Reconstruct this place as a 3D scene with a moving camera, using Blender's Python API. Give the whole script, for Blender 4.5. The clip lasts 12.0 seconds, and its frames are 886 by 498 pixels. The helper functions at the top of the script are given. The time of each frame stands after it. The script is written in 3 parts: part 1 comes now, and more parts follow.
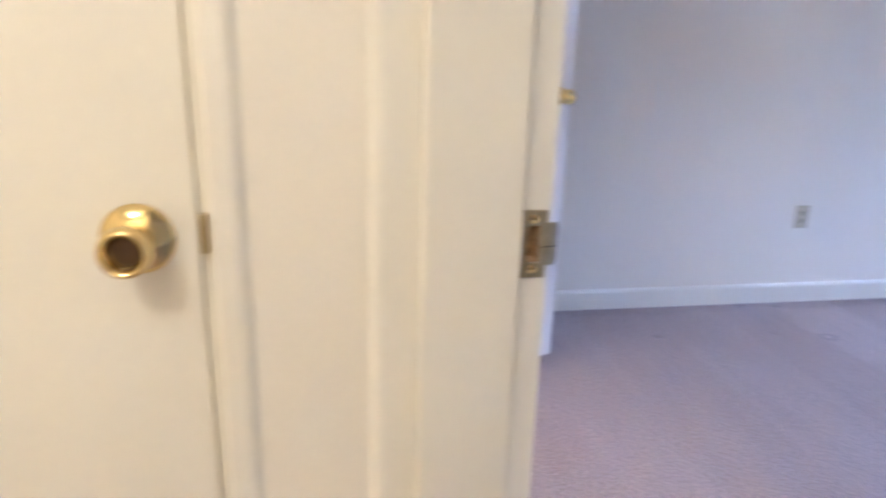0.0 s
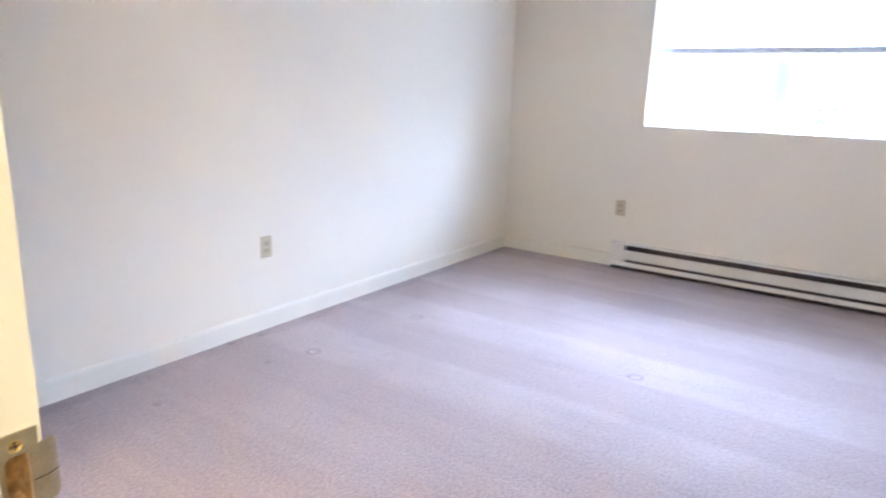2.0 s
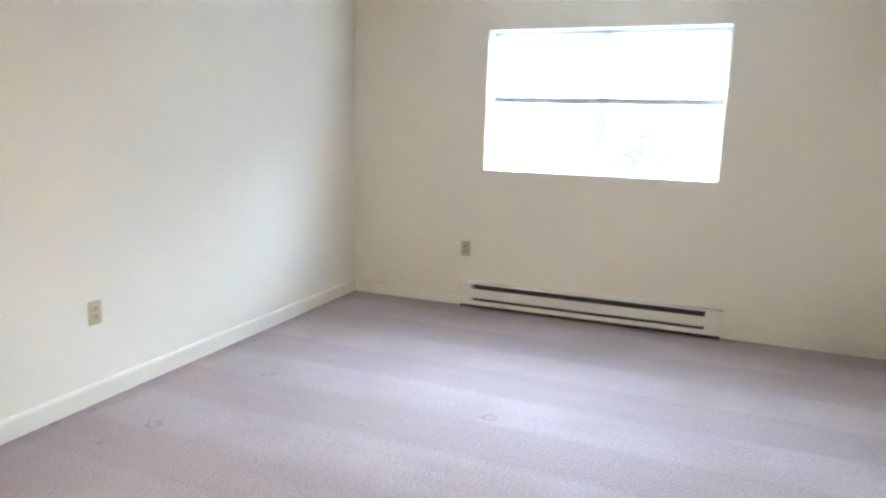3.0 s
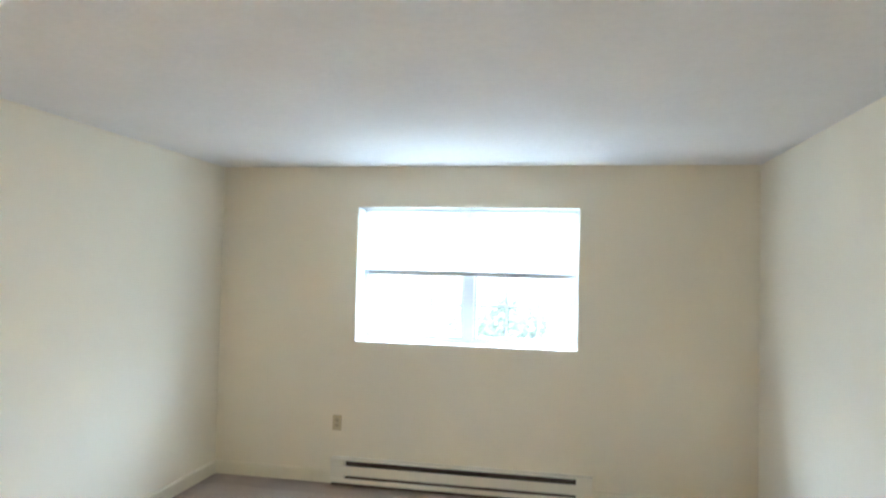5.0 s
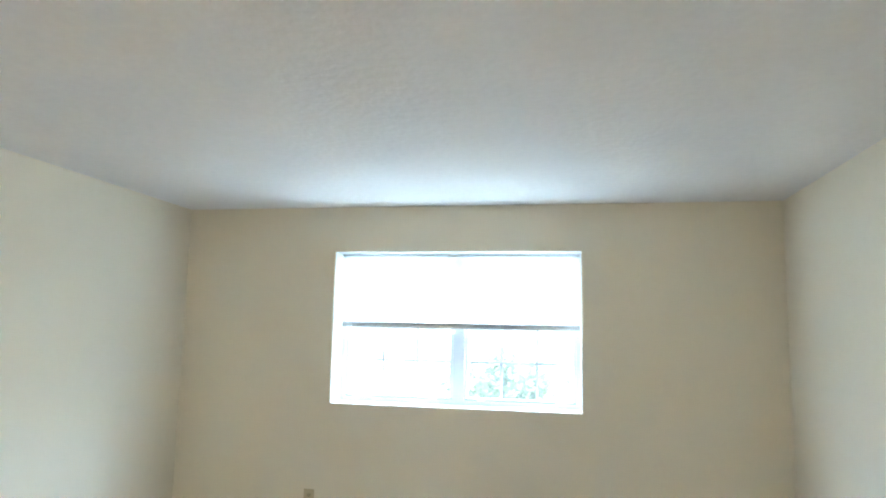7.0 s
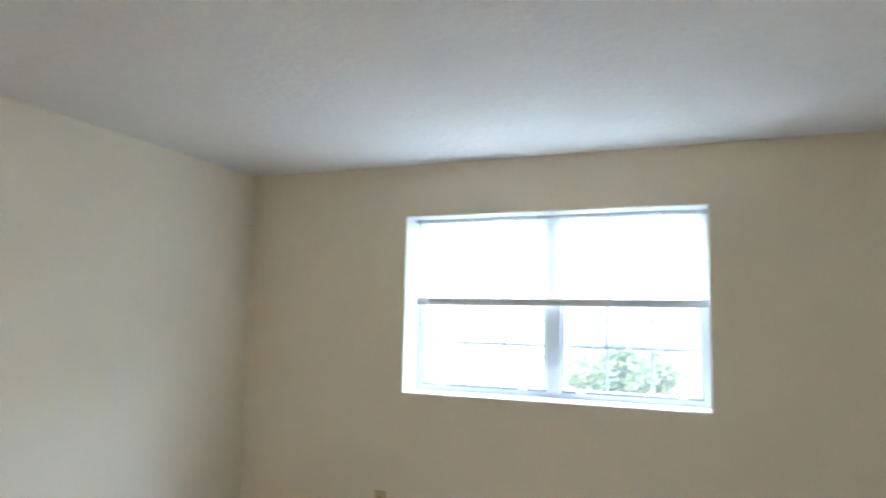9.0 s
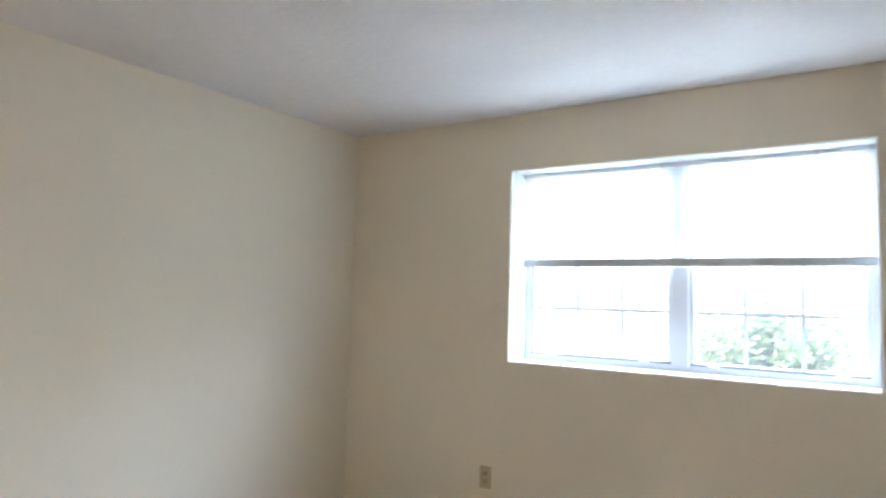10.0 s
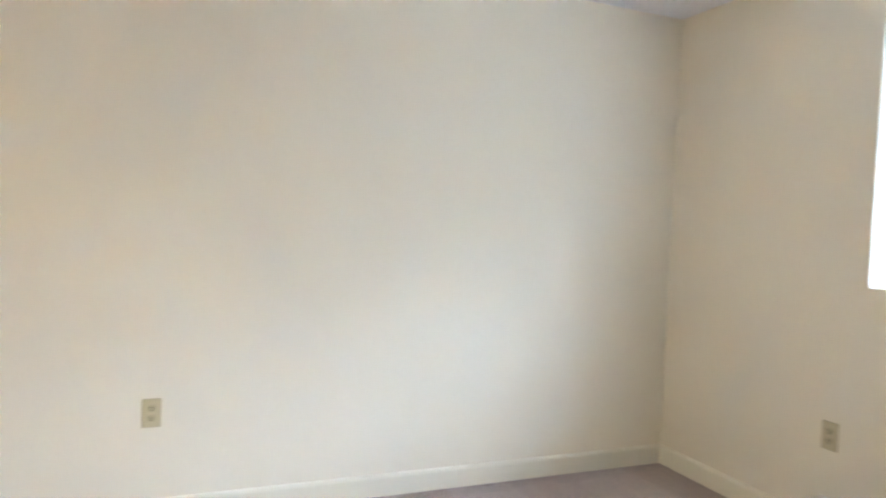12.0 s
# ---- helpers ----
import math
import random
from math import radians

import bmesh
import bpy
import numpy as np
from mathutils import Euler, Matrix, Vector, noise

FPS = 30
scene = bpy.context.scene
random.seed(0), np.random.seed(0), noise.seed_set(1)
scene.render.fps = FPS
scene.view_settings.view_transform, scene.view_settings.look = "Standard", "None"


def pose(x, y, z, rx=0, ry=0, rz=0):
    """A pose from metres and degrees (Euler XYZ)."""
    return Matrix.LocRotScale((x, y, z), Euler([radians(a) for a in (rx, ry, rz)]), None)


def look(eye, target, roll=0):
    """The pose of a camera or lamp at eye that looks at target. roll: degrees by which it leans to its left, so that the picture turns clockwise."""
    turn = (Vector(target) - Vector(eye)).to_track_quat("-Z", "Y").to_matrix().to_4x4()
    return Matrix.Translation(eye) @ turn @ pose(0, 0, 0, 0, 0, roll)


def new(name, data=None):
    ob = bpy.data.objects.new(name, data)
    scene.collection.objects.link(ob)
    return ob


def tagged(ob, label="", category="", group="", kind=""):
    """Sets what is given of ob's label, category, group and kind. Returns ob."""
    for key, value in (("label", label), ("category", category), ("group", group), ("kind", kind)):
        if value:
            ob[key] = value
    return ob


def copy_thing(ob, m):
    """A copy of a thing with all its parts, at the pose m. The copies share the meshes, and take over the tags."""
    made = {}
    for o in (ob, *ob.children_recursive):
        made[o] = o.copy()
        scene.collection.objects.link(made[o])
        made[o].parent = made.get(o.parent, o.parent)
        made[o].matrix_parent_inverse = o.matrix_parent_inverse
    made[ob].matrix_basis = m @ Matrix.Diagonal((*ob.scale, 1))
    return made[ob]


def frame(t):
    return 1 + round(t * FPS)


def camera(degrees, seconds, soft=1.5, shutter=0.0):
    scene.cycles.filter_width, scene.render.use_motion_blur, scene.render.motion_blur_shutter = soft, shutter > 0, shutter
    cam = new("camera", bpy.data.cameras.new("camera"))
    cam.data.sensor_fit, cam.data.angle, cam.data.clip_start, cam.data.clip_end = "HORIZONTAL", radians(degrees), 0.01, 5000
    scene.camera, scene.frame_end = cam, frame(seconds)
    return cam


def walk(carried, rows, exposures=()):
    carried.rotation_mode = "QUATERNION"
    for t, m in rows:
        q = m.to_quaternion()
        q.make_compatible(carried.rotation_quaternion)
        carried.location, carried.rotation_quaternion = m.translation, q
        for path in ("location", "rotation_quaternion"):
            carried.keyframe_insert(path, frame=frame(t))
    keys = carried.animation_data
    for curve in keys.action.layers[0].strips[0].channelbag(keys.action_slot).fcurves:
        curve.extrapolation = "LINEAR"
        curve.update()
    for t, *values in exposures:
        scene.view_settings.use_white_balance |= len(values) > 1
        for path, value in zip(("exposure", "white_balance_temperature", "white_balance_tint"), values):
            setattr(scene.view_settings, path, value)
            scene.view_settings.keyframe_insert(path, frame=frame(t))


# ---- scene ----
cam = camera(67.7, 12.0, 2.0, 0.5)
PATH = [
    (0, (2.788, -4.752, 1.187), (0.904, -4.426, 0.599), 1.6),
    (0.5, (2.769, -4.707, 1.201), (1.023, -3.912, 0.637), 1.7),
    (1, (2.721, -4.695, 1.22), (1.178, -3.544, 0.679), 1.8),
    (1.5, (2.673, -4.702, 1.24), (1.354, -3.287, 0.731), 1.9),
    (2, (2.629, -4.72, 1.26), (1.529, -3.117, 0.789), 1.8),
    (2.5, (2.622, -4.725, 1.28), (1.725, -2.988, 0.86), 1.8),
    (3, (2.621, -4.717, 1.345), (1.906, -2.884, 0.986), 1.7),
    (3.2, (2.601, -4.715, 1.379), (1.951, -2.854, 1.043), 1.9),
    (4.8, (2.627, -4.719, 1.54), (2.244, -2.756, 1.565), 1.3),
    (5, (2.622, -4.716, 1.595), (2.253, -2.751, 1.658), 1.4),
    (5.5, (2.609, -4.671, 1.644), (2.266, -2.707, 1.804), 1.4),
    (6, (2.547, -4.555, 1.614), (2.23, -2.592, 1.833), 1.4),
    (6.5, (2.63, -4.394, 1.558), (2.279, -2.44, 1.806), 1.3),
    (8.5, (2.63, -3.599, 1.514), (2.16, -1.666, 1.718), 1.1),
    (9, (2.718, -3.424, 1.467), (1.965, -1.583, 1.677), 1.2),
    (9.5, (2.721, -3.251, 1.442), (1.802, -1.483, 1.62), 1.2),
    (10, (2.706, -3.076, 1.378), (1.603, -1.414, 1.521), 1.5),
    (10.5, (2.779, -2.867, 1.362), (1.486, -1.343, 1.42), 1.4),
    (11, (2.796, -2.743, 1.328), (1.287, -1.431, 1.327), 1.5),
    (11.5, (2.862, -2.544, 1.23), (1.154, -1.503, 1.201), 2.2),
    (12, (2.786, -2.451, 1.217), (0.937, -1.691, 1.147), 2.4),
]
walk(cam, [(t, look(eye, target, roll)) for t, eye, target, roll in PATH],
     [(0.0, 4.3, 4780, 21), (1.0, 4.9, 4930, 18), (2.0, 5.05, 5420, 14), (3.2, 4.78, 5820, 3), (5.5, 4.62, 6120, -3), (6.7, 4.58, 6050, -6), (9.0, 4.08, 6330, 0), (11.0, 4.33, 6450, 8), (12.0, 4.78, 6250, 5)])

# ---- world, sun, hall lamp ----
world = bpy.data.worlds.new("sky")
scene.world = world
world.use_nodes = True
wn = world.node_tree.nodes
sky = wn.new("ShaderNodeTexSky")
sky.sky_type = 'NISHITA'
sky.sun_disc = False
sky.sun_elevation, sky.sun_rotation = radians(52), radians(200)
sky.dust_density = 2.5
world.node_tree.links.new(sky.outputs[0], wn["Background"].inputs[0])
wn["Background"].inputs[1].default_value = 0.06

sun = new("sun", bpy.data.lights.new("sun", 'SUN'))
sun.data.energy, sun.data.angle, sun.data.color = 3.2, radians(3), (1.0, 0.97, 0.93)
sun.matrix_world = look((1.0, -6.0, 9.0), (1.0 + 2.1, 0.0, 0.8))

# opal ceiling globes: one in the hall, one in the closet, out of sight
def globe_lamp(name, at, watts, colour, radius):
    ob = new(name, bpy.data.lights.new(name, 'POINT'))
    ob.data.energy, ob.data.color, ob.data.shadow_soft_size = watts, colour, radius
    ob.location = at


globe_lamp("hall_lamp", (3.35, -5.34, 2.20), 1.75, (1.0, 0.86, 0.56), 0.11)
globe_lamp("closet_lamp", (0.81, -4.80, 2.28), 2.0, (1.0, 0.80, 0.60), 0.03)

# area lamps added outdoors, unseen: for the hazy sky and its brighter band overhead
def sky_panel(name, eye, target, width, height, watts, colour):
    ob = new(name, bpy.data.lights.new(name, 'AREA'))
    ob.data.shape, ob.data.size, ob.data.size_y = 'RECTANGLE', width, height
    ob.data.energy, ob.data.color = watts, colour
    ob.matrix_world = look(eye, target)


sky_panel("sky_stand_in_lamp", (1.90, 9.0, 5.6), (1.90, -0.10, 1.40), 9.0, 6.5, 400.0, (0.62, 0.74, 1.0))
sky_panel("sky_stand_in_lamp", (1.90, 1.75, 2.60), (1.90, -0.10, 1.00), 8.0, 1.4, 54.0, (0.60, 0.73, 1.0))


# ---- materials ----
def material(name, color, rough=0.6, metal=0.0, var=0.06, var_scale=1.2, grain=220.0, bump=0.1, bump_dist=0.001,
             grain_var=0.03, translucent=0.0, spread=0.0):
    """Painted or plain surface: base colour with slow blotches and fine grain, and a relief."""
    m = bpy.data.materials.new(name)
    m.use_nodes = True
    n, l = m.node_tree.nodes, m.node_tree.links
    b = n["Principled BSDF"]
    co = n.new("ShaderNodeTexCoord")
    big = n.new("ShaderNodeTexNoise")
    big.inputs["Scale"].default_value, big.inputs["Detail"].default_value = var_scale, 4
    fine = n.new("ShaderNodeTexNoise")
    fine.inputs["Scale"].default_value, fine.inputs["Detail"].default_value = grain, 3
    l.new(co.outputs["Object"], big.inputs["Vector"])
    l.new(co.outputs["Object"], fine.inputs["Vector"])
    hsv = n.new("ShaderNodeHueSaturation")
    hsv.inputs["Color"].default_value = (*color, 1)
    v1 = n.new("ShaderNodeMapRange")
    v1.inputs["From Min"].default_value, v1.inputs["From Max"].default_value = 0.25, 0.75
    v1.inputs["To Min"].default_value, v1.inputs["To Max"].default_value = 1 - var, 1 + var
    l.new(big.outputs["Fac"], v1.inputs["Value"])
    v2 = n.new("ShaderNodeMapRange")
    v2.inputs["From Min"].default_value, v2.inputs["From Max"].default_value = 0.25, 0.75
    v2.inputs["To Min"].default_value, v2.inputs["To Max"].default_value = 1 - grain_var, 1 + grain_var
    l.new(fine.outputs["Fac"], v2.inputs["Value"])
    mul = n.new("ShaderNodeMath")
    mul.operation = 'MULTIPLY'
    l.new(v1.outputs[0], mul.inputs[0])
    l.new(v2.outputs[0], mul.inputs[1])
    last = mul
    if spread:
        info = n.new("ShaderNodeObjectInfo")
        vr = n.new("ShaderNodeMapRange")
        vr.inputs["To Min"].default_value, vr.inputs["To Max"].default_value = 1 - spread, 1 + spread
        l.new(info.outputs["Random"], vr.inputs["Value"])
        m2 = n.new("ShaderNodeMath")
        m2.operation = 'MULTIPLY'
        l.new(mul.outputs[0], m2.inputs[0])
        l.new(vr.outputs[0], m2.inputs[1])
        last = m2
    l.new(last.outputs[0], hsv.inputs["Value"])
    l.new(hsv.outputs["Color"], b.inputs["Base Color"])
    b.inputs["Roughness"].default_value, b.inputs["Metallic"].default_value = rough, metal
    if bump:
        bp = n.new("ShaderNodeBump")
        bp.inputs["Strength"].default_value, bp.inputs["Distance"].default_value = bump, bump_dist
        l.new(fine.outputs["Fac"], bp.inputs["Height"])
        l.new(bp.outputs[0], b.inputs["Normal"])
    if translucent:
        tr = n.new("ShaderNodeBsdfTranslucent")
        l.new(hsv.outputs["Color"], tr.inputs["Color"])
        mix = n.new("ShaderNodeMixShader")
        mix.inputs[0].default_value = translucent
        l.new(b.outputs[0], mix.inputs[1])
        l.new(tr.outputs[0], mix.inputs[2])
        l.new(mix.outputs[0], n["Material Output"].inputs["Surface"])
    return m


M_WALL = material("cream_wall_paint", (0.885, 0.800, 0.635), 0.75, var=0.025, var_scale=0.9, grain=160, bump=0.22, bump_dist=0.0012, grain_var=0.012)
M_CEIL = material("flat_ceiling_paint", (0.85, 0.815, 0.765), 0.9, var=0.022, var_scale=2.6, grain=26, bump=0.5, bump_dist=0.006, grain_var=0.02)
M_TRIM = material("semi_gloss_trim_paint", (0.86, 0.790, 0.635), 0.42, var=0.02, var_scale=3, grain=90, bump=0.06, grain_var=0.01)
M_DOOR = material("off_white_door_paint", (0.85, 0.79, 0.69), 0.38, var=0.02, var_scale=2, grain=120, bump=0.08, grain_var=0.01)
M_HEAT = material("heater_enamel", (0.84, 0.78, 0.66), 0.4, var=0.03, var_scale=6, grain=150, bump=0.03, grain_var=0.01)
M_DARK = material("dark_inside_and_gap_shade", (0.11, 0.08, 0.065), 0.7, var=0.2, var_scale=15, grain=120, bump=0.1, grain_var=0.1)
M_ALU = material("fin_aluminium", (0.32, 0.28, 0.26), 0.45, metal=0.8, var=0.1, var_scale=20, bump=0.0)
M_IVORY = material("ivory_plastic", (0.60, 0.50, 0.30), 0.4, var=0.03, var_scale=30, grain=300, bump=0.02, grain_var=0.01)
M_IVORY2 = material("ivory_socket_face", (0.50, 0.41, 0.24), 0.45, var=0.03, var_scale=30, bump=0.0)
M_SLOT = material("socket_hole", (0.03, 0.025, 0.02), 0.8, var=0.1, bump=0.0)
M_VINYL = material("white_vinyl", (0.80, 0.81, 0.82), 0.35, var=0.02, var_scale=6, grain=150, bump=0.02, grain_var=0.01)
M_MUNTIN = material("grey_white_grille", (0.60, 0.63, 0.66), 0.45, var=0.03, var_scale=8, bump=0.0)
M_RECESS_SHADE = material("grey_recess_shade", (0.36, 0.38, 0.39), 0.7, var=0.1, var_scale=12, bump=0.0)
M_SLAT = material("white_blind_slat", (0.82, 0.82, 0.80), 0.4, var=0.02, var_scale=12, bump=0.0, translucent=0.75, spread=0.03)
M_RAIL = material("grey_blind_rail", (0.74, 0.74, 0.73), 0.45, var=0.05, var_scale=10, grain=200, bump=0.05)
M_CORD = material("blind_cord", (0.75, 0.75, 0.73), 0.8, bump=0.0)
M_BRASS = material("polished_brass", (0.80, 0.62, 0.25), 0.10, metal=1.0, var=0.08, var_scale=25, grain=160, bump=0.02)
M_STRIKE = material("worn_brass_plate", (0.52, 0.43, 0.25), 0.38, metal=1.0, var=0.15, var_scale=60, grain=400, bump=0.08, grain_var=0.08)
M_HOLLOW = material("dark_hollow_metal", (0.10, 0.06, 0.035), 0.45, metal=0.6, var=0.2, var_scale=40, bump=0.0)
M_RAW = material("raw_wood_in_mortise", (0.42, 0.26, 0.11), 0.7, var=0.45, var_scale=140, grain=300, bump=0.4, grain_var=0.2)
M_PAVE = material("pale_concrete", (0.20, 0.195, 0.185), 0.85, var=0.12, var_scale=0.4, grain=30, bump=0.2, grain_var=0.08)
M_BARK = material("shrub_bark", (0.16, 0.11, 0.08), 0.9, var=0.25, var_scale=10, grain=60, bump=0.5, bump_dist=0.004, grain_var=0.15)


def carpet_material():
    """Cut-pile carpet: tufts, vacuum lanes that run across the room, and rings pressed in by furniture feet."""
    m = bpy.data.materials.new("mauve_cut_pile_carpet")
    m.use_nodes = True
    n, l = m.node_tree.nodes, m.node_tree.links
    b = n["Principled BSDF"]
    b.inputs["Roughness"].default_value = 0.95
    b.inputs["Specular IOR Level"].default_value = 0.1
    b.inputs["Sheen Weight"].default_value = 0.25
    b.inputs["Sheen Roughness"].default_value = 0.5

    def math(op, a, c=None, clamp=False):
        k = n.new("ShaderNodeMath")
        k.operation, k.use_clamp = op, clamp
        for i, v in enumerate((a, c)):
            if v is None:
                continue
            if isinstance(v, (int, float)):
                k.inputs[i].default_value = v
            else:
                l.new(v, k.inputs[i])
        return k.outputs[0]

    def smooth(v, a, c, lo=0.0, hi=1.0):
        k = n.new("ShaderNodeMapRange")
        k.interpolation_type = 'SMOOTHSTEP'
        for i, x in enumerate((a, c, lo, hi)):
            k.inputs[i + 1].default_value = x
        l.new(v, k.inputs[0])
        return k.outputs[0]

    def noise_at(scale, detail, vec, rough=0.5):
        k = n.new("ShaderNodeTexNoise")
        k.inputs["Scale"].default_value, k.inputs["Detail"].default_value, k.inputs["Roughness"].default_value = scale, detail, rough
        l.new(vec, k.inputs["Vector"])
        return k.outputs["Fac"]

    co = n.new("ShaderNodeTexCoord").outputs["Object"]
    sep = n.new("ShaderNodeSeparateXYZ")
    l.new(co, sep.inputs[0])
    x, y = sep.outputs[0], sep.outputs[1]
    wob = math('MULTIPLY', math('SUBTRACT', noise_at(2.2, 6, co, 0.7), 0.5), 0.13)
    lane = math('ADD', math('ADD', math('MULTIPLY', x, LANE_TURN), y), wob)
    saw = math('PINGPONG', math('ADD', lane, LANE_START), LANE_WIDTH)
    band = smooth(saw, LANE_WIDTH * 0.40, LANE_WIDTH * 0.60)
    patch = smooth(noise_at(1.7, 3, co), 0.35, 0.65)
    band = math('MULTIPLY', band, math('MULTIPLY', smooth(patch, 0.0, 1.0, 0.60, 1.0), smooth(y, -2.90, -2.66, 0.35, 1.0)))
    comb = n.new("ShaderNodeMapping")               # strokes of the vacuum's brush along the lanes
    comb.inputs["Scale"].default_value = (1.2, 16.0, 1.0)
    l.new(co, comb.inputs["Vector"])
    stroke = noise_at(1.0, 4, comb.outputs[0], 0.6)
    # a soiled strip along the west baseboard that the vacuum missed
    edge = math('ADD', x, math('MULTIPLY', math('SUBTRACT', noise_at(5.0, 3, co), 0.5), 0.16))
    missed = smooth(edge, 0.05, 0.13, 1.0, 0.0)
    tuft = noise_at(140, 3, co, 0.75)
    clump = noise_at(75, 3, co, 0.6)
    fine = math('ADD', math('MULTIPLY', tuft, 0.74), math('MULTIPLY', clump, 0.26))
    dent = None
    for px, py, r in DENTS:
        d = n.new("ShaderNodeVectorMath")
        d.operation = 'DISTANCE'
        l.new(co, d.inputs[0])
        d.inputs[1].default_value = (px, py, 0)
        off = math('ABSOLUTE', math('SUBTRACT', d.outputs["Value"], r))
        ring = smooth(off, 0.004, 0.013, 1.0, 0.0)
        dent = ring if dent is None else math('MAXIMUM', dent, ring)
    for px, py, r in SPOTS:
        d = n.new("ShaderNodeVectorMath")
        d.operation = 'DISTANCE'
        l.new(co, d.inputs[0])
        d.inputs[1].default_value = (px, py, 0)
        ragged = math('ADD', d.outputs["Value"], math('MULTIPLY', math('SUBTRACT', clump, 0.5), 0.05))
        dent = math('MAXIMUM', dent, smooth(ragged, r * 0.4, r * 1.4, 1.0, 0.0))
    ramp = n.new("ShaderNodeMix")
    ramp.data_type = 'RGBA'
    ramp.inputs["A"].default_value, ramp.inputs["B"].default_value = (0.500, 0.385, 0.330, 1), (0.575, 0.458, 0.402, 1)
    l.new(band, ramp.inputs["Factor"])
    hsv = n.new("ShaderNodeHueSaturation")
    l.new(ramp.outputs["Result"], hsv.inputs["Color"])
    val = math('MULTIPLY', smooth(fine, 0.36, 0.64, 0.61, 1.26), math('MULTIPLY', smooth(patch, 0, 1, 0.97, 1.03), smooth(stroke, 0.25, 0.75, 0.955, 1.045)))
    val = math('MULTIPLY', val, math('SUBTRACT', 1.0, math('MULTIPLY', dent, 0.24)))
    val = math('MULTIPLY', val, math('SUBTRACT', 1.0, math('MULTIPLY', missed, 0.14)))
    l.new(val, hsv.inputs["Value"])
    l.new(hsv.outputs["Color"], b.inputs["Base Color"])
    bp = n.new("ShaderNodeBump")
    bp.inputs["Strength"].default_value, bp.inputs["Distance"].default_value = 1.0, 0.010
    l.new(math('SUBTRACT', fine, math('MULTIPLY', dent, 0.6)), bp.inputs["Height"])
    l.new(bp.outputs[0], b.inputs["Normal"])
    return m


LANE_WIDTH, LANE_TURN, LANE_START = 0.34, 0.01, 16.39
DENTS = [(0.427, -2.598, 0.030), (0.515, -1.884, 0.030), (1.780, -1.889, 0.030)]
SPOTS = [(0.035, -2.785, 0.022), (0.060, -2.606, 0.022), (0.359, -2.825, 0.018), (0.030, -1.040, 0.018), (0.339, -3.368, 0.020)]
M_CARPET = carpet_material()


def glass_material():
    m = bpy.data.materials.new("window_glass")
    m.use_nodes = True
    b = m.node_tree.nodes["Principled BSDF"]
    b.inputs["Base Color"].default_value = (0.96, 0.98, 0.98, 1)
    b.inputs["Transmission Weight"].default_value = 1.0
    b.inputs["Roughness"].default_value = 0.0
    b.inputs["IOR"].default_value = 1.45
    n, l = m.node_tree.nodes, m.node_tree.links
    veil_film = n.new("ShaderNodeBsdfTranslucent")       # thin translucent layer: outdoor glare's pale veil, put into the panes
    veil_film.inputs["Color"].default_value = (0.8, 0.82, 0.82, 1)
    noise = n.new("ShaderNodeTexNoise")
    noise.inputs["Scale"].default_value = 7.0
    span = n.new("ShaderNodeMapRange")
    span.inputs["To Min"].default_value, span.inputs["To Max"].default_value = 0.015, 0.020
    l.new(noise.outputs[0], span.inputs["Value"])
    ms = n.new("ShaderNodeMixShader")
    l.new(span.outputs[0], ms.inputs[0])
    l.new(b.outputs[0], ms.inputs[1])
    l.new(veil_film.outputs[0], ms.inputs[2])
    l.new(ms.outputs[0], n["Material Output"].inputs["Surface"])
    return m


M_GLASS = glass_material()


def leaf_material():
    m = bpy.data.materials.new("shrub_leaf")
    m.use_nodes = True
    n, l = m.node_tree.nodes, m.node_tree.links
    b = n["Principled BSDF"]
    geo = n.new("ShaderNodeNewGeometry")
    mix = n.new("ShaderNodeMix")
    mix.data_type = 'RGBA'
    mix.inputs["A"].default_value, mix.inputs["B"].default_value = (0.060, 0.090, 0.070, 1), (0.125, 0.160, 0.060, 1)
    l.new(geo.outputs["Random Per Island"], mix.inputs["Factor"])
    l.new(mix.outputs["Result"], b.inputs["Base Color"])
    b.inputs["Roughness"].default_value = 0.45
    tr = n.new("ShaderNodeBsdfTranslucent")
    l.new(mix.outputs["Result"], tr.inputs["Color"])
    ms = n.new("ShaderNodeMixShader")
    ms.inputs[0].default_value = 0.5
    l.new(b.outputs[0], ms.inputs[1])
    l.new(tr.outputs[0], ms.inputs[2])
    l.new(ms.outputs[0], n["Material Output"].inputs["Surface"])
    return m


M_LEAF = leaf_material()


# ---- mesh helpers ----
def box(bm, x0, x1, y0, y1, z0, z1, bevel=0.0, segments=2):
    vs = [bm.verts.new((x, y, z)) for x in (x0, x1) for y in (y0, y1) for z in (z0, z1)]
    fs = [bm.faces.new([vs[i] for i in q]) for q in
          ((0, 1, 3, 2), (4, 6, 7, 5), (0, 4, 5, 1), (2, 3, 7, 6), (0, 2, 6, 4), (1, 5, 7, 3))]
    if bevel:
        es = list({e for f in fs for e in f.edges})
        bmesh.ops.bevel(bm, geom=es, offset=bevel, segments=segments, affect='EDGES', profile=0.5)
    return bm


def boxed(*args, **kw):
    return box(bmesh.new(), *args, **kw)


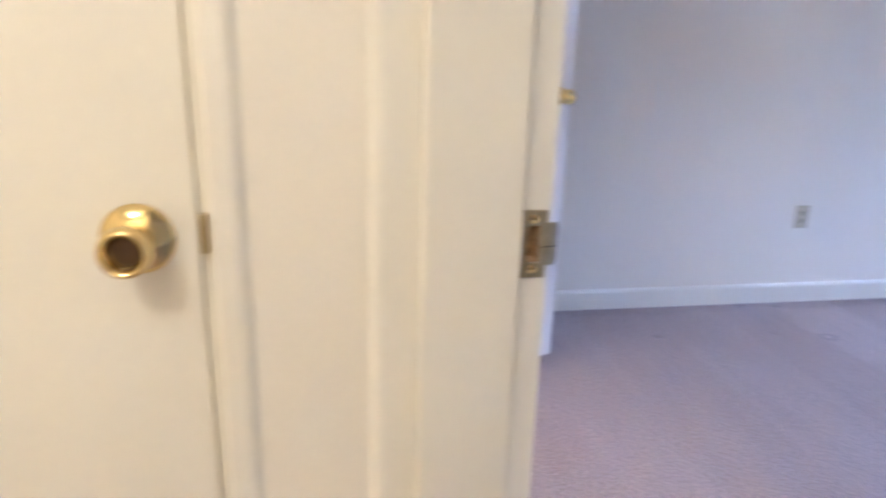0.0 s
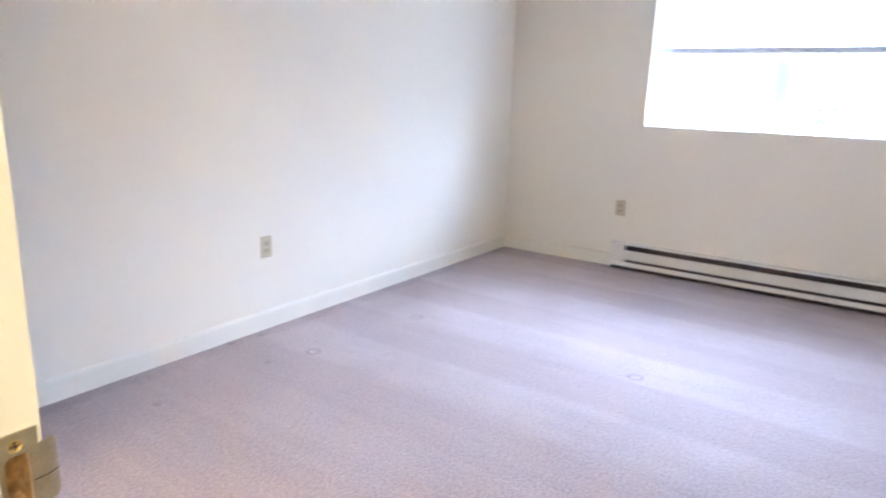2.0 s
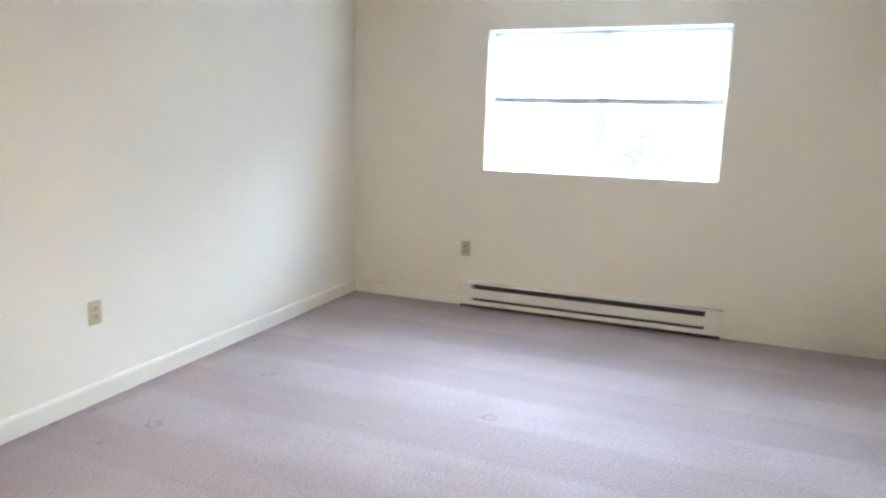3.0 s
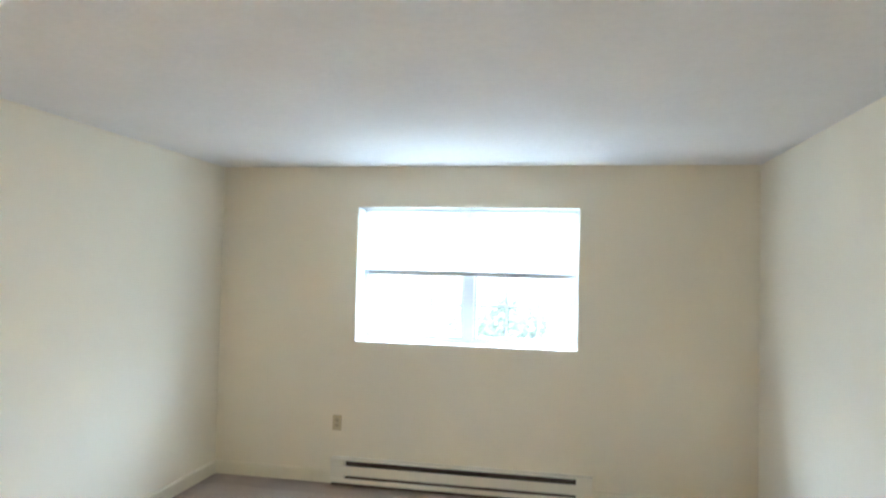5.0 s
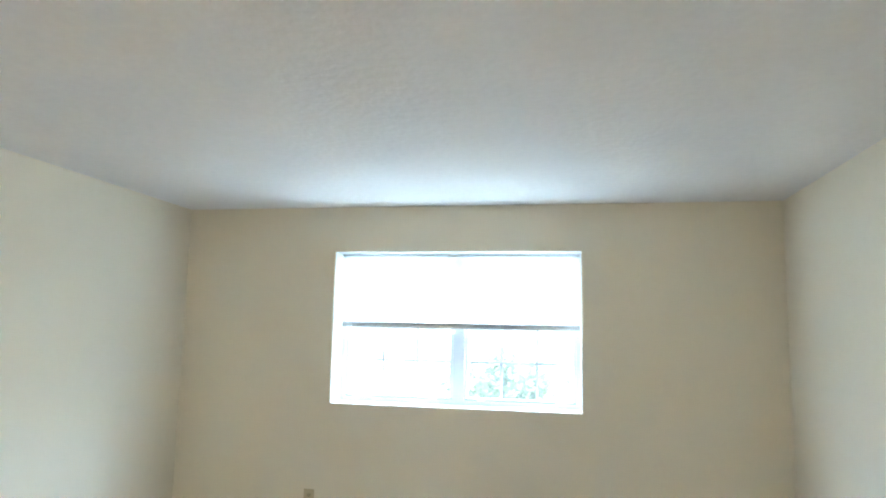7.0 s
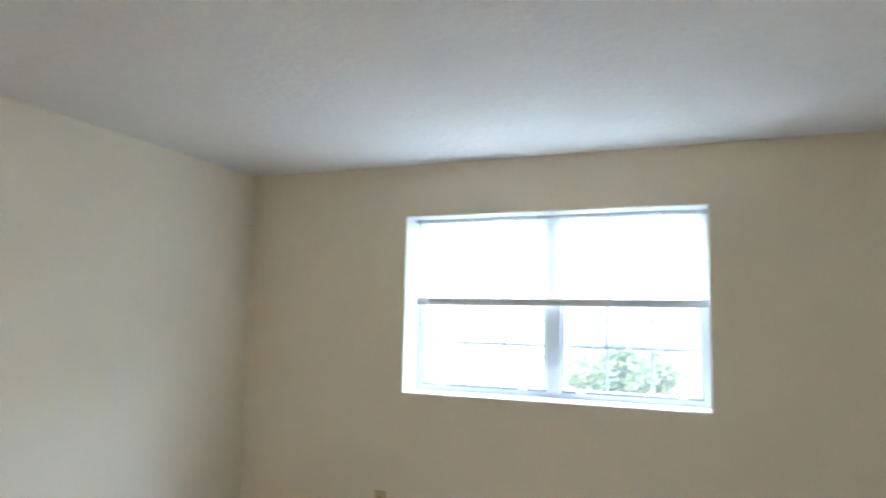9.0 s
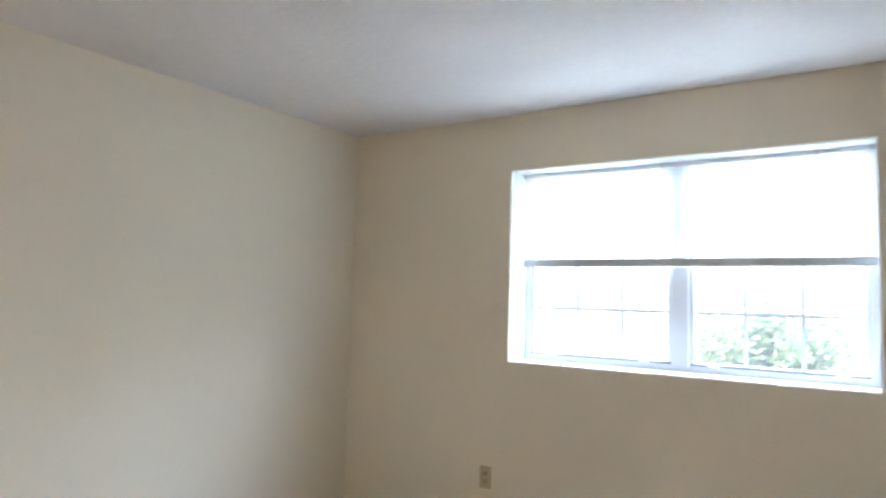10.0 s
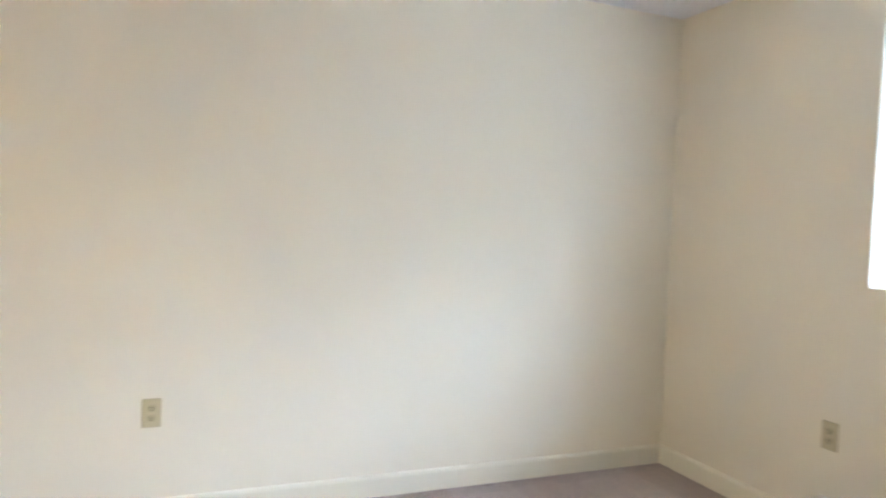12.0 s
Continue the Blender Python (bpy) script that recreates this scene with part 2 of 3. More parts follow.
def extrude(bm, profile, axis, a, b):
    """A closed outline swept straight along an axis. The outline's pairs are the two other axes, in the order x, y, z."""
    def at(p, t):
        return {"x": (t, p[0], p[1]), "y": (p[0], t, p[1]), "z": (p[0], p[1], t)}[axis]
    one = [bm.verts.new(at(p, a)) for p in profile]
    two = [bm.verts.new(at(p, b)) for p in profile]
    k = len(profile)
    for i in range(k):
        bm.faces.new((one[i], one[(i + 1) % k], two[(i + 1) % k], two[i]))
    bm.faces.new(one[::-1])
    bm.faces.new(two)
    bmesh.ops.recalc_face_normals(bm, faces=bm.faces)
    return bm


def lathe(bm, outline, centre, axis, sides=32):
    """A round body: outline of (distance along the axis, radius)."""
    ax = Vector(axis).normalized()
    u = ax.orthogonal().normalized()
    v = ax.cross(u)
    rings = []
    for d, r in outline:
        c = Vector(centre) + ax * d
        rings.append([bm.verts.new(c + (u * math.cos(2 * math.pi * i / sides) + v * math.sin(2 * math.pi * i / sides)) * max(r, 1e-4)) for i in range(sides)])
    for p, q in zip(rings, rings[1:]):
        for i in range(sides):
            bm.faces.new((p[i], p[(i + 1) % sides], q[(i + 1) % sides], q[i]))
    bm.faces.new(rings[0][::-1])
    bm.faces.new(rings[-1])
    bmesh.ops.recalc_face_normals(bm, faces=bm.faces)
    return bm


def link_mesh(name, bm, mat, smooth=False):
    bmesh.ops.recalc_face_normals(bm, faces=bm.faces)
    me = bpy.data.meshes.new(name)
    bm.to_mesh(me)
    bm.free()
    me.materials.append(mat)
    if smooth:
        for p in me.polygons:
            p.use_smooth = True
    return new(name, me)


def place(ob):
    """Where a parent stands, from its own location and turn."""
    m = ob.matrix_basis.copy()
    return place(ob.parent) @ ob.matrix_parent_inverse @ m if ob.parent else m


def part(name, bm, mat, parent=None, label="", smooth=False):
    ob = link_mesh(name, bm, mat, smooth)
    if parent:
        ob.parent = parent
        ob.matrix_parent_inverse = place(parent).inverted()
    if label:
        ob["label"] = label
    return ob


def thing(name, at, label, category, group="", kind=""):
    ob = new(name)
    ob.location = at
    ob.empty_display_size = 0.1
    return tagged(ob, label, category, group, kind)


def structure(name, bm, mat, label, category, smooth=False):
    return tagged(link_mesh(name, bm, mat, smooth), label, category, kind="structure")


# ---- the room: x across, y towards the window, corner below the window's wall at the origin ----
W, S, H, T = 3.890, -4.543, 2.35, 0.125          # width, south wall's face, height, partition
WX0, WX1, WZ0, WZ1, WD = 1.088, 2.705, 1.050, 2.048, 0.30   # window opening, outer wall's thickness
DX0, DX1, DZ = 2.190, 2.990, 2.05              # doorway between the jambs
CX0, CX1 = 0.735, 1.425                          # closet doorway
HX0, HX1, HY = 2.180, 4.05, -6.50               # hall

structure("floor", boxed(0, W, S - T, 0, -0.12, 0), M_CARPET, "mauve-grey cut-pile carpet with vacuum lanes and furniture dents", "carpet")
structure("floor_hall", boxed(HX0 - 0.12, HX1, HY, S - T, -0.12, 0), M_CARPET, "mauve-grey carpet of the hall outside the bedroom", "carpet")
structure("ceiling", boxed(0, W, S - T, 0, H, H + 0.12), M_CEIL, "flat white lightly textured bedroom ceiling", "ceiling")
structure("ceiling_hall", boxed(HX0, HX1, HY, S - T, H, H + 0.12), M_CEIL, "flat white ceiling of the hall", "ceiling")

structure("wall_west", boxed(-0.14, 0, S - T - 0.9, WD, -0.12, H + 0.12), M_WALL, "cream painted drywall wall with soft window light", "wall")
structure("wall_east", boxed(W, W + 0.14, S - T, WD, -0.12, H + 0.12), M_WALL, "cream painted drywall wall of the bedroom", "wall")


def wall_with_hole(x0, x1, y0, y1, hx0, hx1, hz0, hz1):
    """A wall round one opening, in one closed skin, so that no joint shows."""
    bm = bmesh.new()
    xs, zs = (x0, hx0, hx1, x1), (-0.12, hz0, hz1, H + 0.12)
    grid = {(i, k, s): bm.verts.new((xs[i], (y0, y1)[s], zs[k])) for i in range(4) for k in range(4) for s in (0, 1)}
    for s in (0, 1):
        for i in range(3):
            for k in range(3):
                if (i, k) != (1, 1):
                    bm.faces.new([grid[i + a, k + b, s] for a, b in ((0, 0), (1, 0), (1, 1), (0, 1))])
    for i in range(3):
        for k in (0, 3):
            bm.faces.new((grid[i, k, 0], grid[i + 1, k, 0], grid[i + 1, k, 1], grid[i, k, 1]))
            bm.faces.new((grid[k, i, 0], grid[k, i + 1, 0], grid[k, i + 1, 1], grid[k, i, 1]))
    for a, b in (((1, 1), (2, 1)), ((2, 1), (2, 2)), ((2, 2), (1, 2)), ((1, 2), (1, 1))):
        bm.faces.new((grid[*a, 0], grid[*b, 0], grid[*b, 1], grid[*a, 1]))
    bmesh.ops.recalc_face_normals(bm, faces=bm.faces)
    return bm, grid


bm, grid = wall_with_hole(0, W, 0, WD, WX0, WX1, WZ0, WZ1)
rim = [e for e in bm.edges if all(abs(v.co.y) < 1e-6 and WX0 - 1e-6 <= v.co.x <= WX1 + 1e-6 and WZ0 - 1e-6 <= v.co.z <= WZ1 + 1e-6 for v in e.verts)]
bmesh.ops.bevel(bm, geom=rim, offset=0.006, segments=3, affect='EDGES', profile=0.5)
structure("wall_north", bm, M_WALL, "cream drywall wall around the deep window recess", "wall")

# thin white returns inside the window recess
bm = bmesh.new()
RT = 0.003
box(bm, WX0, WX0 + RT, 0.008, 0.184, WZ0 + RT, WZ1 - RT)
box(bm, WX1 - RT, WX1, 0.008, 0.184, WZ0 + RT, WZ1 - RT)
box(bm, WX0, WX1, 0.008, 0.184, WZ1 - RT, WZ1)
structure("trim", bm, M_VINYL, "white window recess", "window recess")
structure("window_sill", boxed(WX0, WX1, 0.008, 0.184, WZ0, WZ0 + RT), M_VINYL, "white window sill in the recess", "window sill")

# south wall: closet doorway and entrance, pieces butted end to end
bm = bmesh.new()
for x0, x1, z0, z1 in ((0, CX0 - 0.02, -0.12, H + 0.12), (CX0 - 0.02, CX1 + 0.02, DZ + 0.02, H + 0.12), (CX1 + 0.02, DX0 - 0.02, -0.12, H + 0.12),
                       (DX0 - 0.02, DX1 + 0.02, DZ + 0.02, H + 0.12), (DX1 + 0.02, W, -0.12, H + 0.12)):
    box(bm, x0, x1, S - T, S, z0, z1)
structure("wall_south", bm, M_WALL, "cream drywall partition with the bedroom doorway", "wall")

# hall walls
HC0, HC1 = -5.62, -4.866                       # hall closet's doorway along y
bm = bmesh.new()
box(bm, HX0 - 0.12, HX0, HC1 + 0.006, S - T, -0.12, H + 0.12)
box(bm, HX0 - 0.12, HX0, HC0, HC1, 2.05, H + 0.12)
box(bm, HX0 - 0.12, HX0, HY, HC0, -0.12, H + 0.12)
structure("wall_hall_west", bm, M_WALL, "cream hall wall beside the closet door", "wall")
structure("wall_hall_east", boxed(HX1, HX1 + 0.12, HY, S - T, -0.12, H + 0.12), M_WALL, "cream plain hall wall", "wall")
structure("wall_hall_south", boxed(HX0 - 0.12, HX1 + 0.12, HY - 0.12, HY, -0.12, H + 0.12), M_WALL, "cream plain end wall of the hall", "wall")
# plain closet behind the bedroom's closet doorway and the hall closet
bm = bmesh.new()
box(bm, 0, HX0 - 0.12, S - T - 0.9, S - T - 0.8, -0.12, H + 0.12)
box(bm, 1.5, 1.6, S - T - 0.8, S - T, -0.12, H + 0.12)
box(bm, 0, 1.5, S - T - 0.8, S - T, H, H + 0.12)
structure("wall_closet", bm, M_WALL, "cream plain closet walls", "wall")
structure("floor_closet", boxed(0, 1.5, S - T - 0.8, S - T, -0.12, 0), M_CARPET, "mauve-grey carpet inside the closet", "carpet")

# baseboards with an eased top edge
BT, BH = 0.013, 0.098


def board_profile(side, at):
    """Outline across the board; side: +1 stands off towards larger values."""
    pts = [(0, 0), (BT, 0), (BT, BH - 0.016), (BT - 0.0025, BH - 0.007), (BT - 0.006, BH - 0.002), (BT - 0.010, BH), (0, BH)]
    return [(at + side * (p + 0.0), q) for p, q in pts]


def baseboard(axis, side, at, a, b):
    return structure("baseboard", extrude(bmesh.new(), board_profile(side, at), axis, a, b), M_TRIM, "cream painted wooden baseboard along the carpet", "baseboard")


baseboard("y", 1, 0, S, 0)
baseboard("x", -1, 0, BT, 0.948)
baseboard("x", -1, 0, 2.823, W - BT)
baseboard("y", -1, W, S, 0)
baseboard("x", 1, S, CX1 + 0.08, DX0 - 0.10)
baseboard("x", 1, S, DX1 + 0.08, W - BT)

# ---- bedroom doorway: rabbeted jambs, casing, strike plate ----
door_frame = thing("door_1", (DX0, S, 0), "cream painted door frame with brass strike plate", "door frame", kind="structure")
JY0 = S - T - 0.003                             # hall edge of the jamb
ST = S - 0.031                                  # edge of the stop
Z0, Z1 = 0.969, 1.038                           # strike plate
HZ0, HZ1, HY0, HY1 = Z0 + 0.0155, Z1 - 0.0155, ST + 0.0065, ST + 0.0215
bm = bmesh.new()
edge = [(DX0 + 0.011 - 0.005 + 0.005 * math.sin(a), JY0 + 0.005 - 0.005 * math.cos(a)) for a in (0.0, 0.32, 0.64, 0.95, 1.26, 1.57)]
extrude(bm, [(DX0 - 0.02, JY0)] + edge + [(DX0 + 0.011, ST - 0.0006), (DX0 + 0.0104, ST), (DX0 - 0.02, ST)], "z", 0, DZ)
box(bm, DX0 - 0.02, DX0, ST, S, 0, HZ0)
box(bm, DX0 - 0.02, DX0, ST, S, HZ1, DZ)
box(bm, DX0 - 0.02, DX0, ST, HY0, HZ0, HZ1)
box(bm, DX0 - 0.02, DX0, HY1, S, HZ0, HZ1)
part("jamb", bm, M_TRIM, door_frame)
bm = bmesh.new()
box(bm, DX1 - 0.011, DX1 + 0.02, JY0, ST, 0, DZ, bevel=0.0015)
box(bm, DX1, DX1 + 0.02, ST, S + 0.003, 0, DZ)
part("jamb", bm, M_TRIM, door_frame)
bm = bmesh.new()
box(bm, DX0 - 0.02, DX1 + 0.02, JY0, S + 0.003, DZ, DZ + 0.02)
box(bm, DX0 + 0.011, DX1 - 0.011, JY0, ST, DZ - 0.011, DZ)
part("head_jamb", bm, M_TRIM, door_frame)
bm = boxed(DX0 - 0.0215, DX0 - 0.0185, HY0 - 0.003, HY1 + 0.003, HZ0 - 0.003, HZ1 + 0.003)
for y0, y1, z0, z1 in ((HY0, HY0 + 0.0008, HZ0, HZ1), (HY1 - 0.0008, HY1, HZ0, HZ1), (HY0 + 0.0008, HY1 - 0.0008, HZ0, HZ0 + 0.0008), (HY0 + 0.0008, HY1 - 0.0008, HZ1 - 0.0008, HZ1)):
    box(bm, DX0 - 0.0185, DX0 - 0.0003, y0, y1, z0, z1)
part("mortise", bm, M_RAW, door_frame, "splintered raw wood behind the strike plate")

plate = bmesh.new()
p0, p1 = DX0 + 0.0003, DX0 + 0.0019
PY0, PY1 = ST + 0.0005, ST + 0.0275
RC = 0.005                                      # round corners of the opening, on the side of the stop
hole = [(HY0 + RC - RC * math.sin(t), HZ1 - RC + RC * math.cos(t)) for t in (0, 0.39, 0.79, 1.18, 1.57)]
hole += [(HY0 + RC - RC * math.cos(t), HZ0 + RC - RC * math.sin(t)) for t in (0, 0.39, 0.79, 1.18, 1.57)]
hole += [(HY1, HZ0), (HY1, HZ1)]
rim2 = [(HY0, Z1), (PY0, Z1), (PY0, HZ1), (PY0, HZ1 - 0.004), (PY0, HZ1 - RC), (PY0, HZ0 + RC), (PY0, HZ0 + 0.004), (PY0, HZ0), (PY0, Z0), (HY0, Z0), (PY1, Z0), (PY1, Z1)]
skins = [[[plate.verts.new((x, y, z)) for y, z in loop] for loop in (hole, rim2)] for x in (p0, p1)]
for k in range(12):
    q = (k + 1) % 12
    for inner, outer in skins:
        plate.faces.new((inner[k], inner[q], outer[q], outer[k]))
    for w in (0, 1):
        plate.faces.new((skins[0][w][k], skins[0][w][q], skins[1][w][q], skins[1][w][k]))
lip = []
for i in range(7):                              # the lip curls back round the jamb's edge
    a = i / 6
    lip.append((p1 - 0.0045 * a * a, PY1 + 0.0130 * a))
for i in range(6):
    (xa, ya), (xb, yb) = lip[i], lip[i + 1]
    z_in = 0.0125 + (0.004 if i == 5 else 0.0)
    q = [plate.verts.new(c) for c in ((xa, ya, Z0 + 0.0125), (xb, yb, Z0 + z_in), (xb, yb, Z1 - z_in), (xa, ya, Z1 - 0.0125),
                                     (xa - 0.0016, ya, Z0 + 0.0125), (xb - 0.0016, yb, Z0 + z_in), (xb - 0.0016, yb, Z1 - z_in), (xa - 0.0016, ya, Z1 - 0.0125))]
    for f in ((0, 1, 2, 3), (4, 7, 6, 5), (0, 4, 5, 1), (3, 2, 6, 7), (1, 5, 6, 2), (0, 3, 7, 4)):
        plate.faces.new([q[k] for k in f])
strike = part("strike_plate", plate, M_STRIKE, door_frame, "worn brass strike plate with curled lip")
for z in (Z0 + 0.009, Z1 - 0.009):
    s = lathe(bmesh.new(), ((0, 0.0046), (0.0003, 0.0046), (0.0004, 0.0040), (0.00015, 0.0038), (0.0002, 0.0)), (p1, (PY0 + PY1) / 2, z), (1, 0, 0), 20)
    part("screw", s, M_BRASS, strike, "brass cross-head screw", smooth=True)
    cross = boxed(p1 + 0.0003, p1 + 0.0005, (PY0 + PY1) / 2 - 0.0024, (PY0 + PY1) / 2 + 0.0024, z - 0.0005, z + 0.0005)
    box(cross, p1 + 0.0003, p1 + 0.0005, (PY0 + PY1) / 2 - 0.0005, (PY0 + PY1) / 2 + 0.0005, z - 0.0024, z + 0.0024)
    part("recess", cross, M_HOLLOW, strike, "dark cross in the screw head")
score = bmesh.new()                             # scored line that follows the lip
mid_z = (Z0 + Z1) / 2 - 0.003
line = [(p1, HY1 + 0.001)] + lip
for (xa, ya), (xb, yb) in zip(line, line[1:]):
    score.faces.new([score.verts.new(c) for c in ((xa + 0.00025, ya, mid_z), (xb + 0.00025, yb, mid_z), (xb + 0.00025, yb, mid_z + 0.0008), (xa + 0.00025, ya, mid_z + 0.0008))])
part("scratch", score, M_SLOT, strike, "dark scored line across the plate")


def casing_profile(w, t):
    """Flat trim with two eased edges, outline in (across, out)."""
    r = min(0.012, w * 0.3)
    pts = [(0, 0), (0, t - r * 0.6)]
    pts += [(r - r * math.cos(a), t - r * 0.6 + r * 0.6 * math.sin(a)) for a in (0.4, 0.8, 1.2, 1.57)]
    pts += [(w - r + r * math.sin(a), t - r * 0.6 + r * 0.6 * math.cos(a)) for a in (0.0, 0.4, 0.8, 1.2, 1.57)]
    pts += [(w, 0)]
    return pts


def caulked_profile(w, t):
    """Thin trim with filled and painted slopes at both sides."""
    return [(0, 0), (0, t - 0.0015), (0.0015, t), (w - 0.014, t), (w - 0.009, t * 0.88), (w - 0.004, t * 0.38), (w, 0)]


# trim on the hall side lies on the hall wall beside the jamb
out = [(HX0 + d, JY0 - w) for w, d in caulked_profile(0.049, 0.010)]
part("casing", extrude(bmesh.new(), out, "z", 0, DZ + 0.06), M_TRIM, door_frame)
out = [(DX1 + 0.006 + w, JY0 - d) for w, d in casing_profile(0.057, 0.016)]
part("casing", extrude(bmesh.new(), out, "z", 0, DZ + 0.06), M_TRIM, door_frame)
for x in (DX1 + 0.006,):
    out = [(x + w, S + d) for w, d in casing_profile(0.057, 0.016)]
    part("casing", extrude(bmesh.new(), out, "z", 0, DZ + 0.06), M_TRIM, door_frame)
out = [(S + d, DZ + 0.006 + w) for w, d in casing_profile(0.057, 0.0155)]
part("casing", extrude(bmesh.new(), out, "x", DX0 + 0.006, DX1 + 0.006), M_TRIM, door_frame)


# ---- door knobs and leaves ----
def knob(parent, at, axis, lock=True, reach=0.93, swell=1.0):
    """Round brass knob on a domed rose, with a hollow turn-button face."""
    rose = ((0, 0.033), (0.003, 0.033), (0.006, 0.031), (0.010, 0.024), (0.013, 0.018), (0.014, 0.015))
    grip = ((0.010, 0.015), (0.020, 0.0145), (0.026, 0.0155), (0.032, 0.0190), (0.040, 0.0222), (0.048, 0.0228), (0.054, 0.0215), (0.057, 0.0195),
            (0.0572, 0.0180), (0.055, 0.0158), (0.050, 0.0140), (0.043, 0.0132), (0.043, 0.0))
    grip = [(d * reach, r * (swell if r > 0.016 else 1.0)) for d, r in grip]
    k = part("knob", lathe(bmesh.new(), grip, at, axis, 40), M_BRASS, parent, "polished brass door knob", smooth=True)
    part("rose", lathe(bmesh.new(), rose, at, axis, 40), M_BRASS, k, "domed brass rose", smooth=True)
    c = Vector(at) + Vector(axis).normalized() * 0.043 * reach
    if not lock:
        face = ((0, 0.0131), (0.010, 0.0140), (0.0138, 0.0130), (0.0145, 0.0100), (0.0145, 0))
        part("end_cap", lathe(bmesh.new(), face, c, axis, 32), M_BRASS, k, "bright brass end cap", smooth=True)
        return k
    # dark brown face; the dark hall's reflection is put into its colour
    part("button", lathe(bmesh.new(), ((0, 0.0130), (0.0015, 0.0130), (0.002, 0.010), (0.003, 0.006), (0.003, 0)), c, axis, 24), M_HOLLOW, k, "recessed button darkened for the hall's reflection", smooth=True)
    return k


# hall closet door, shut
hall_frame = thing("door_2", (HX0, HC1, 0), "cream painted frame of the hall closet door", "door frame", kind="structure")
out = [(HX0 + d, HC1 + 0.006 + w) for w, d in caulked_profile(0.032, 0.006)]
part("casing", extrude(bmesh.new(), out, "z", 0, 2.08), M_TRIM, hall_frame)
out = [(HX0 + d, HC0 - 0.036 + w) for w, d in casing_profile(0.030, 0.006)]
part("casing", extrude(bmesh.new(), out, "z", 0, 2.08), M_TRIM, hall_frame)
out = [(HX0 + d, 2.045 + w) for w, d in casing_profile(0.030, 0.0055)]
part("casing", extrude(bmesh.new(), out, "y", HC0 - 0.006, HC1 + 0.006), M_TRIM, hall_frame)
part("jamb", boxed(HX0 - 0.119, HX0 - 0.013, HC1 - 0.0085, HC1 + 0.0055, 0, 2.049), M_TRIM, hall_frame)
part("stop", boxed(HX0 - 0.06, HX0 - 0.047, HC0 + 0.001, HC1 - 0.005, 0.0, 2.045), M_TRIM, hall_frame)
part("strike_plate", boxed(HX0 - 0.014, HX0 - 0.0045, HC1 - 0.0075, HC1 - 0.001, 0.996, 1.034, bevel=0.001), M_STRIKE, hall_frame, "small brass strike at the closet jamb")

hall_door = thing("closet_door", (HX0, HC0, 0), "shut flat cream slab door with polished brass knob", "door")
part("slab", boxed(HX0 - 0.042, HX0 - 0.006, HC0 + 0.003, HC1 - 0.009, 0.012, 2.044, bevel=0.0015), M_TRIM, hall_door)
knob(hall_door, (HX0 - 0.006, -4.927, 1.012), (1, 0, 0))

# bedroom closet door, standing open against the light
leaf_dir = Vector((-0.36, 0.933, 0)).normalized()
leaf_n = Vector((leaf_dir.y, -leaf_dir.x, 0))
tip = Vector((0.490, -3.906, 0))
LW, LT = 0.675, 0.035
leaf = thing("closet_door", tip - leaf_dir * LW, "open flat white slab door with brass knob beside the wall", "door")
turn = Matrix.Translation(tip - leaf_dir * LW) @ Matrix(((leaf_dir.x, -leaf_n.x, 0, 0), (leaf_dir.y, -leaf_n.y, 0, 0), (0, 0, 1, 0), (0, 0, 0, 1)))
bm = boxed(0, LW, 0, LT, 0.022, 2.035, bevel=0.0015)
bm.transform(turn)
part("slab", bm, M_DOOR, leaf)
knob(leaf, tip - leaf_dir * 0.060 + Vector((0, 0, 1.030)), leaf_n, False, 1.16, 1.18)
knob(leaf, tip - leaf_dir * 0.060 - leaf_n * LT + Vector((0, 0, 1.030)), -leaf_n, False, 1.16, 1.18)
closet_frame = thing("door_3", (CX0, S, 0), "cream painted frame of the bedroom closet", "door frame", kind="structure")
for x in (CX0 - 0.02, CX1):
    part("jamb", boxed(x, x + 0.02, S - T, S, 0, DZ), M_TRIM, closet_frame)
part("head_jamb", boxed(CX0 - 0.02, CX1 + 0.02, S - T, S, DZ, DZ + 0.02), M_TRIM, closet_frame)
for x in (CX0 - 0.063, CX1 + 0.006):
    out = [(x + w, S + d) for w, d in casing_profile(0.057, 0.016)]
    part("casing", extrude(bmesh.new(), out, "z", 0, DZ + 0.06), M_TRIM, closet_frame)

# ---- window: two sashes with inner grilles ----
FY0, FY1 = 0.185, 0.265
win = thing("window_1", ((WX0 + WX1) / 2, FY0, WZ0), "white vinyl slider window with grey grilles", "window", kind="structure")
bm = bmesh.new()
box(bm, WX0 + 0.001, WX0 + 0.030, FY0, FY1, WZ0 + 0.001, WZ1 - 0.001, bevel=0.002)
box(bm, WX1 - 0.030, WX1 - 0.001, FY0, FY1, WZ0 + 0.001, WZ1 - 0.001, bevel=0.002)
box(bm, WX0 + 0.030, WX1 - 0.030, FY0, FY1, WZ0 + 0.001, WZ0 + 0.022, bevel=0.002)
box(bm, WX0 + 0.030, WX1 - 0.030, FY0, FY1, WZ1 - 0.012, WZ1 - 0.001, bevel=0.002)
box(bm, WX0 + 0.030, WX1 - 0.030, FY0 + 0.002, FY0 + 0.008, WZ0 + 0.022, WZ0 + 0.032)
part("window_frame", bm, M_VINYL, win)
MX0, MX1 = 1.870, 1.946
part("mullion", boxed(MX0, MX1, FY0 - 0.004, FY1 - 0.004, WZ0 + 0.022, WZ1 - 0.012, bevel=0.004), M_VINYL, win, "wide white meeting stile")
SZ0, SZ1 = WZ0 + 0.0225, WZ1 - 0.0125
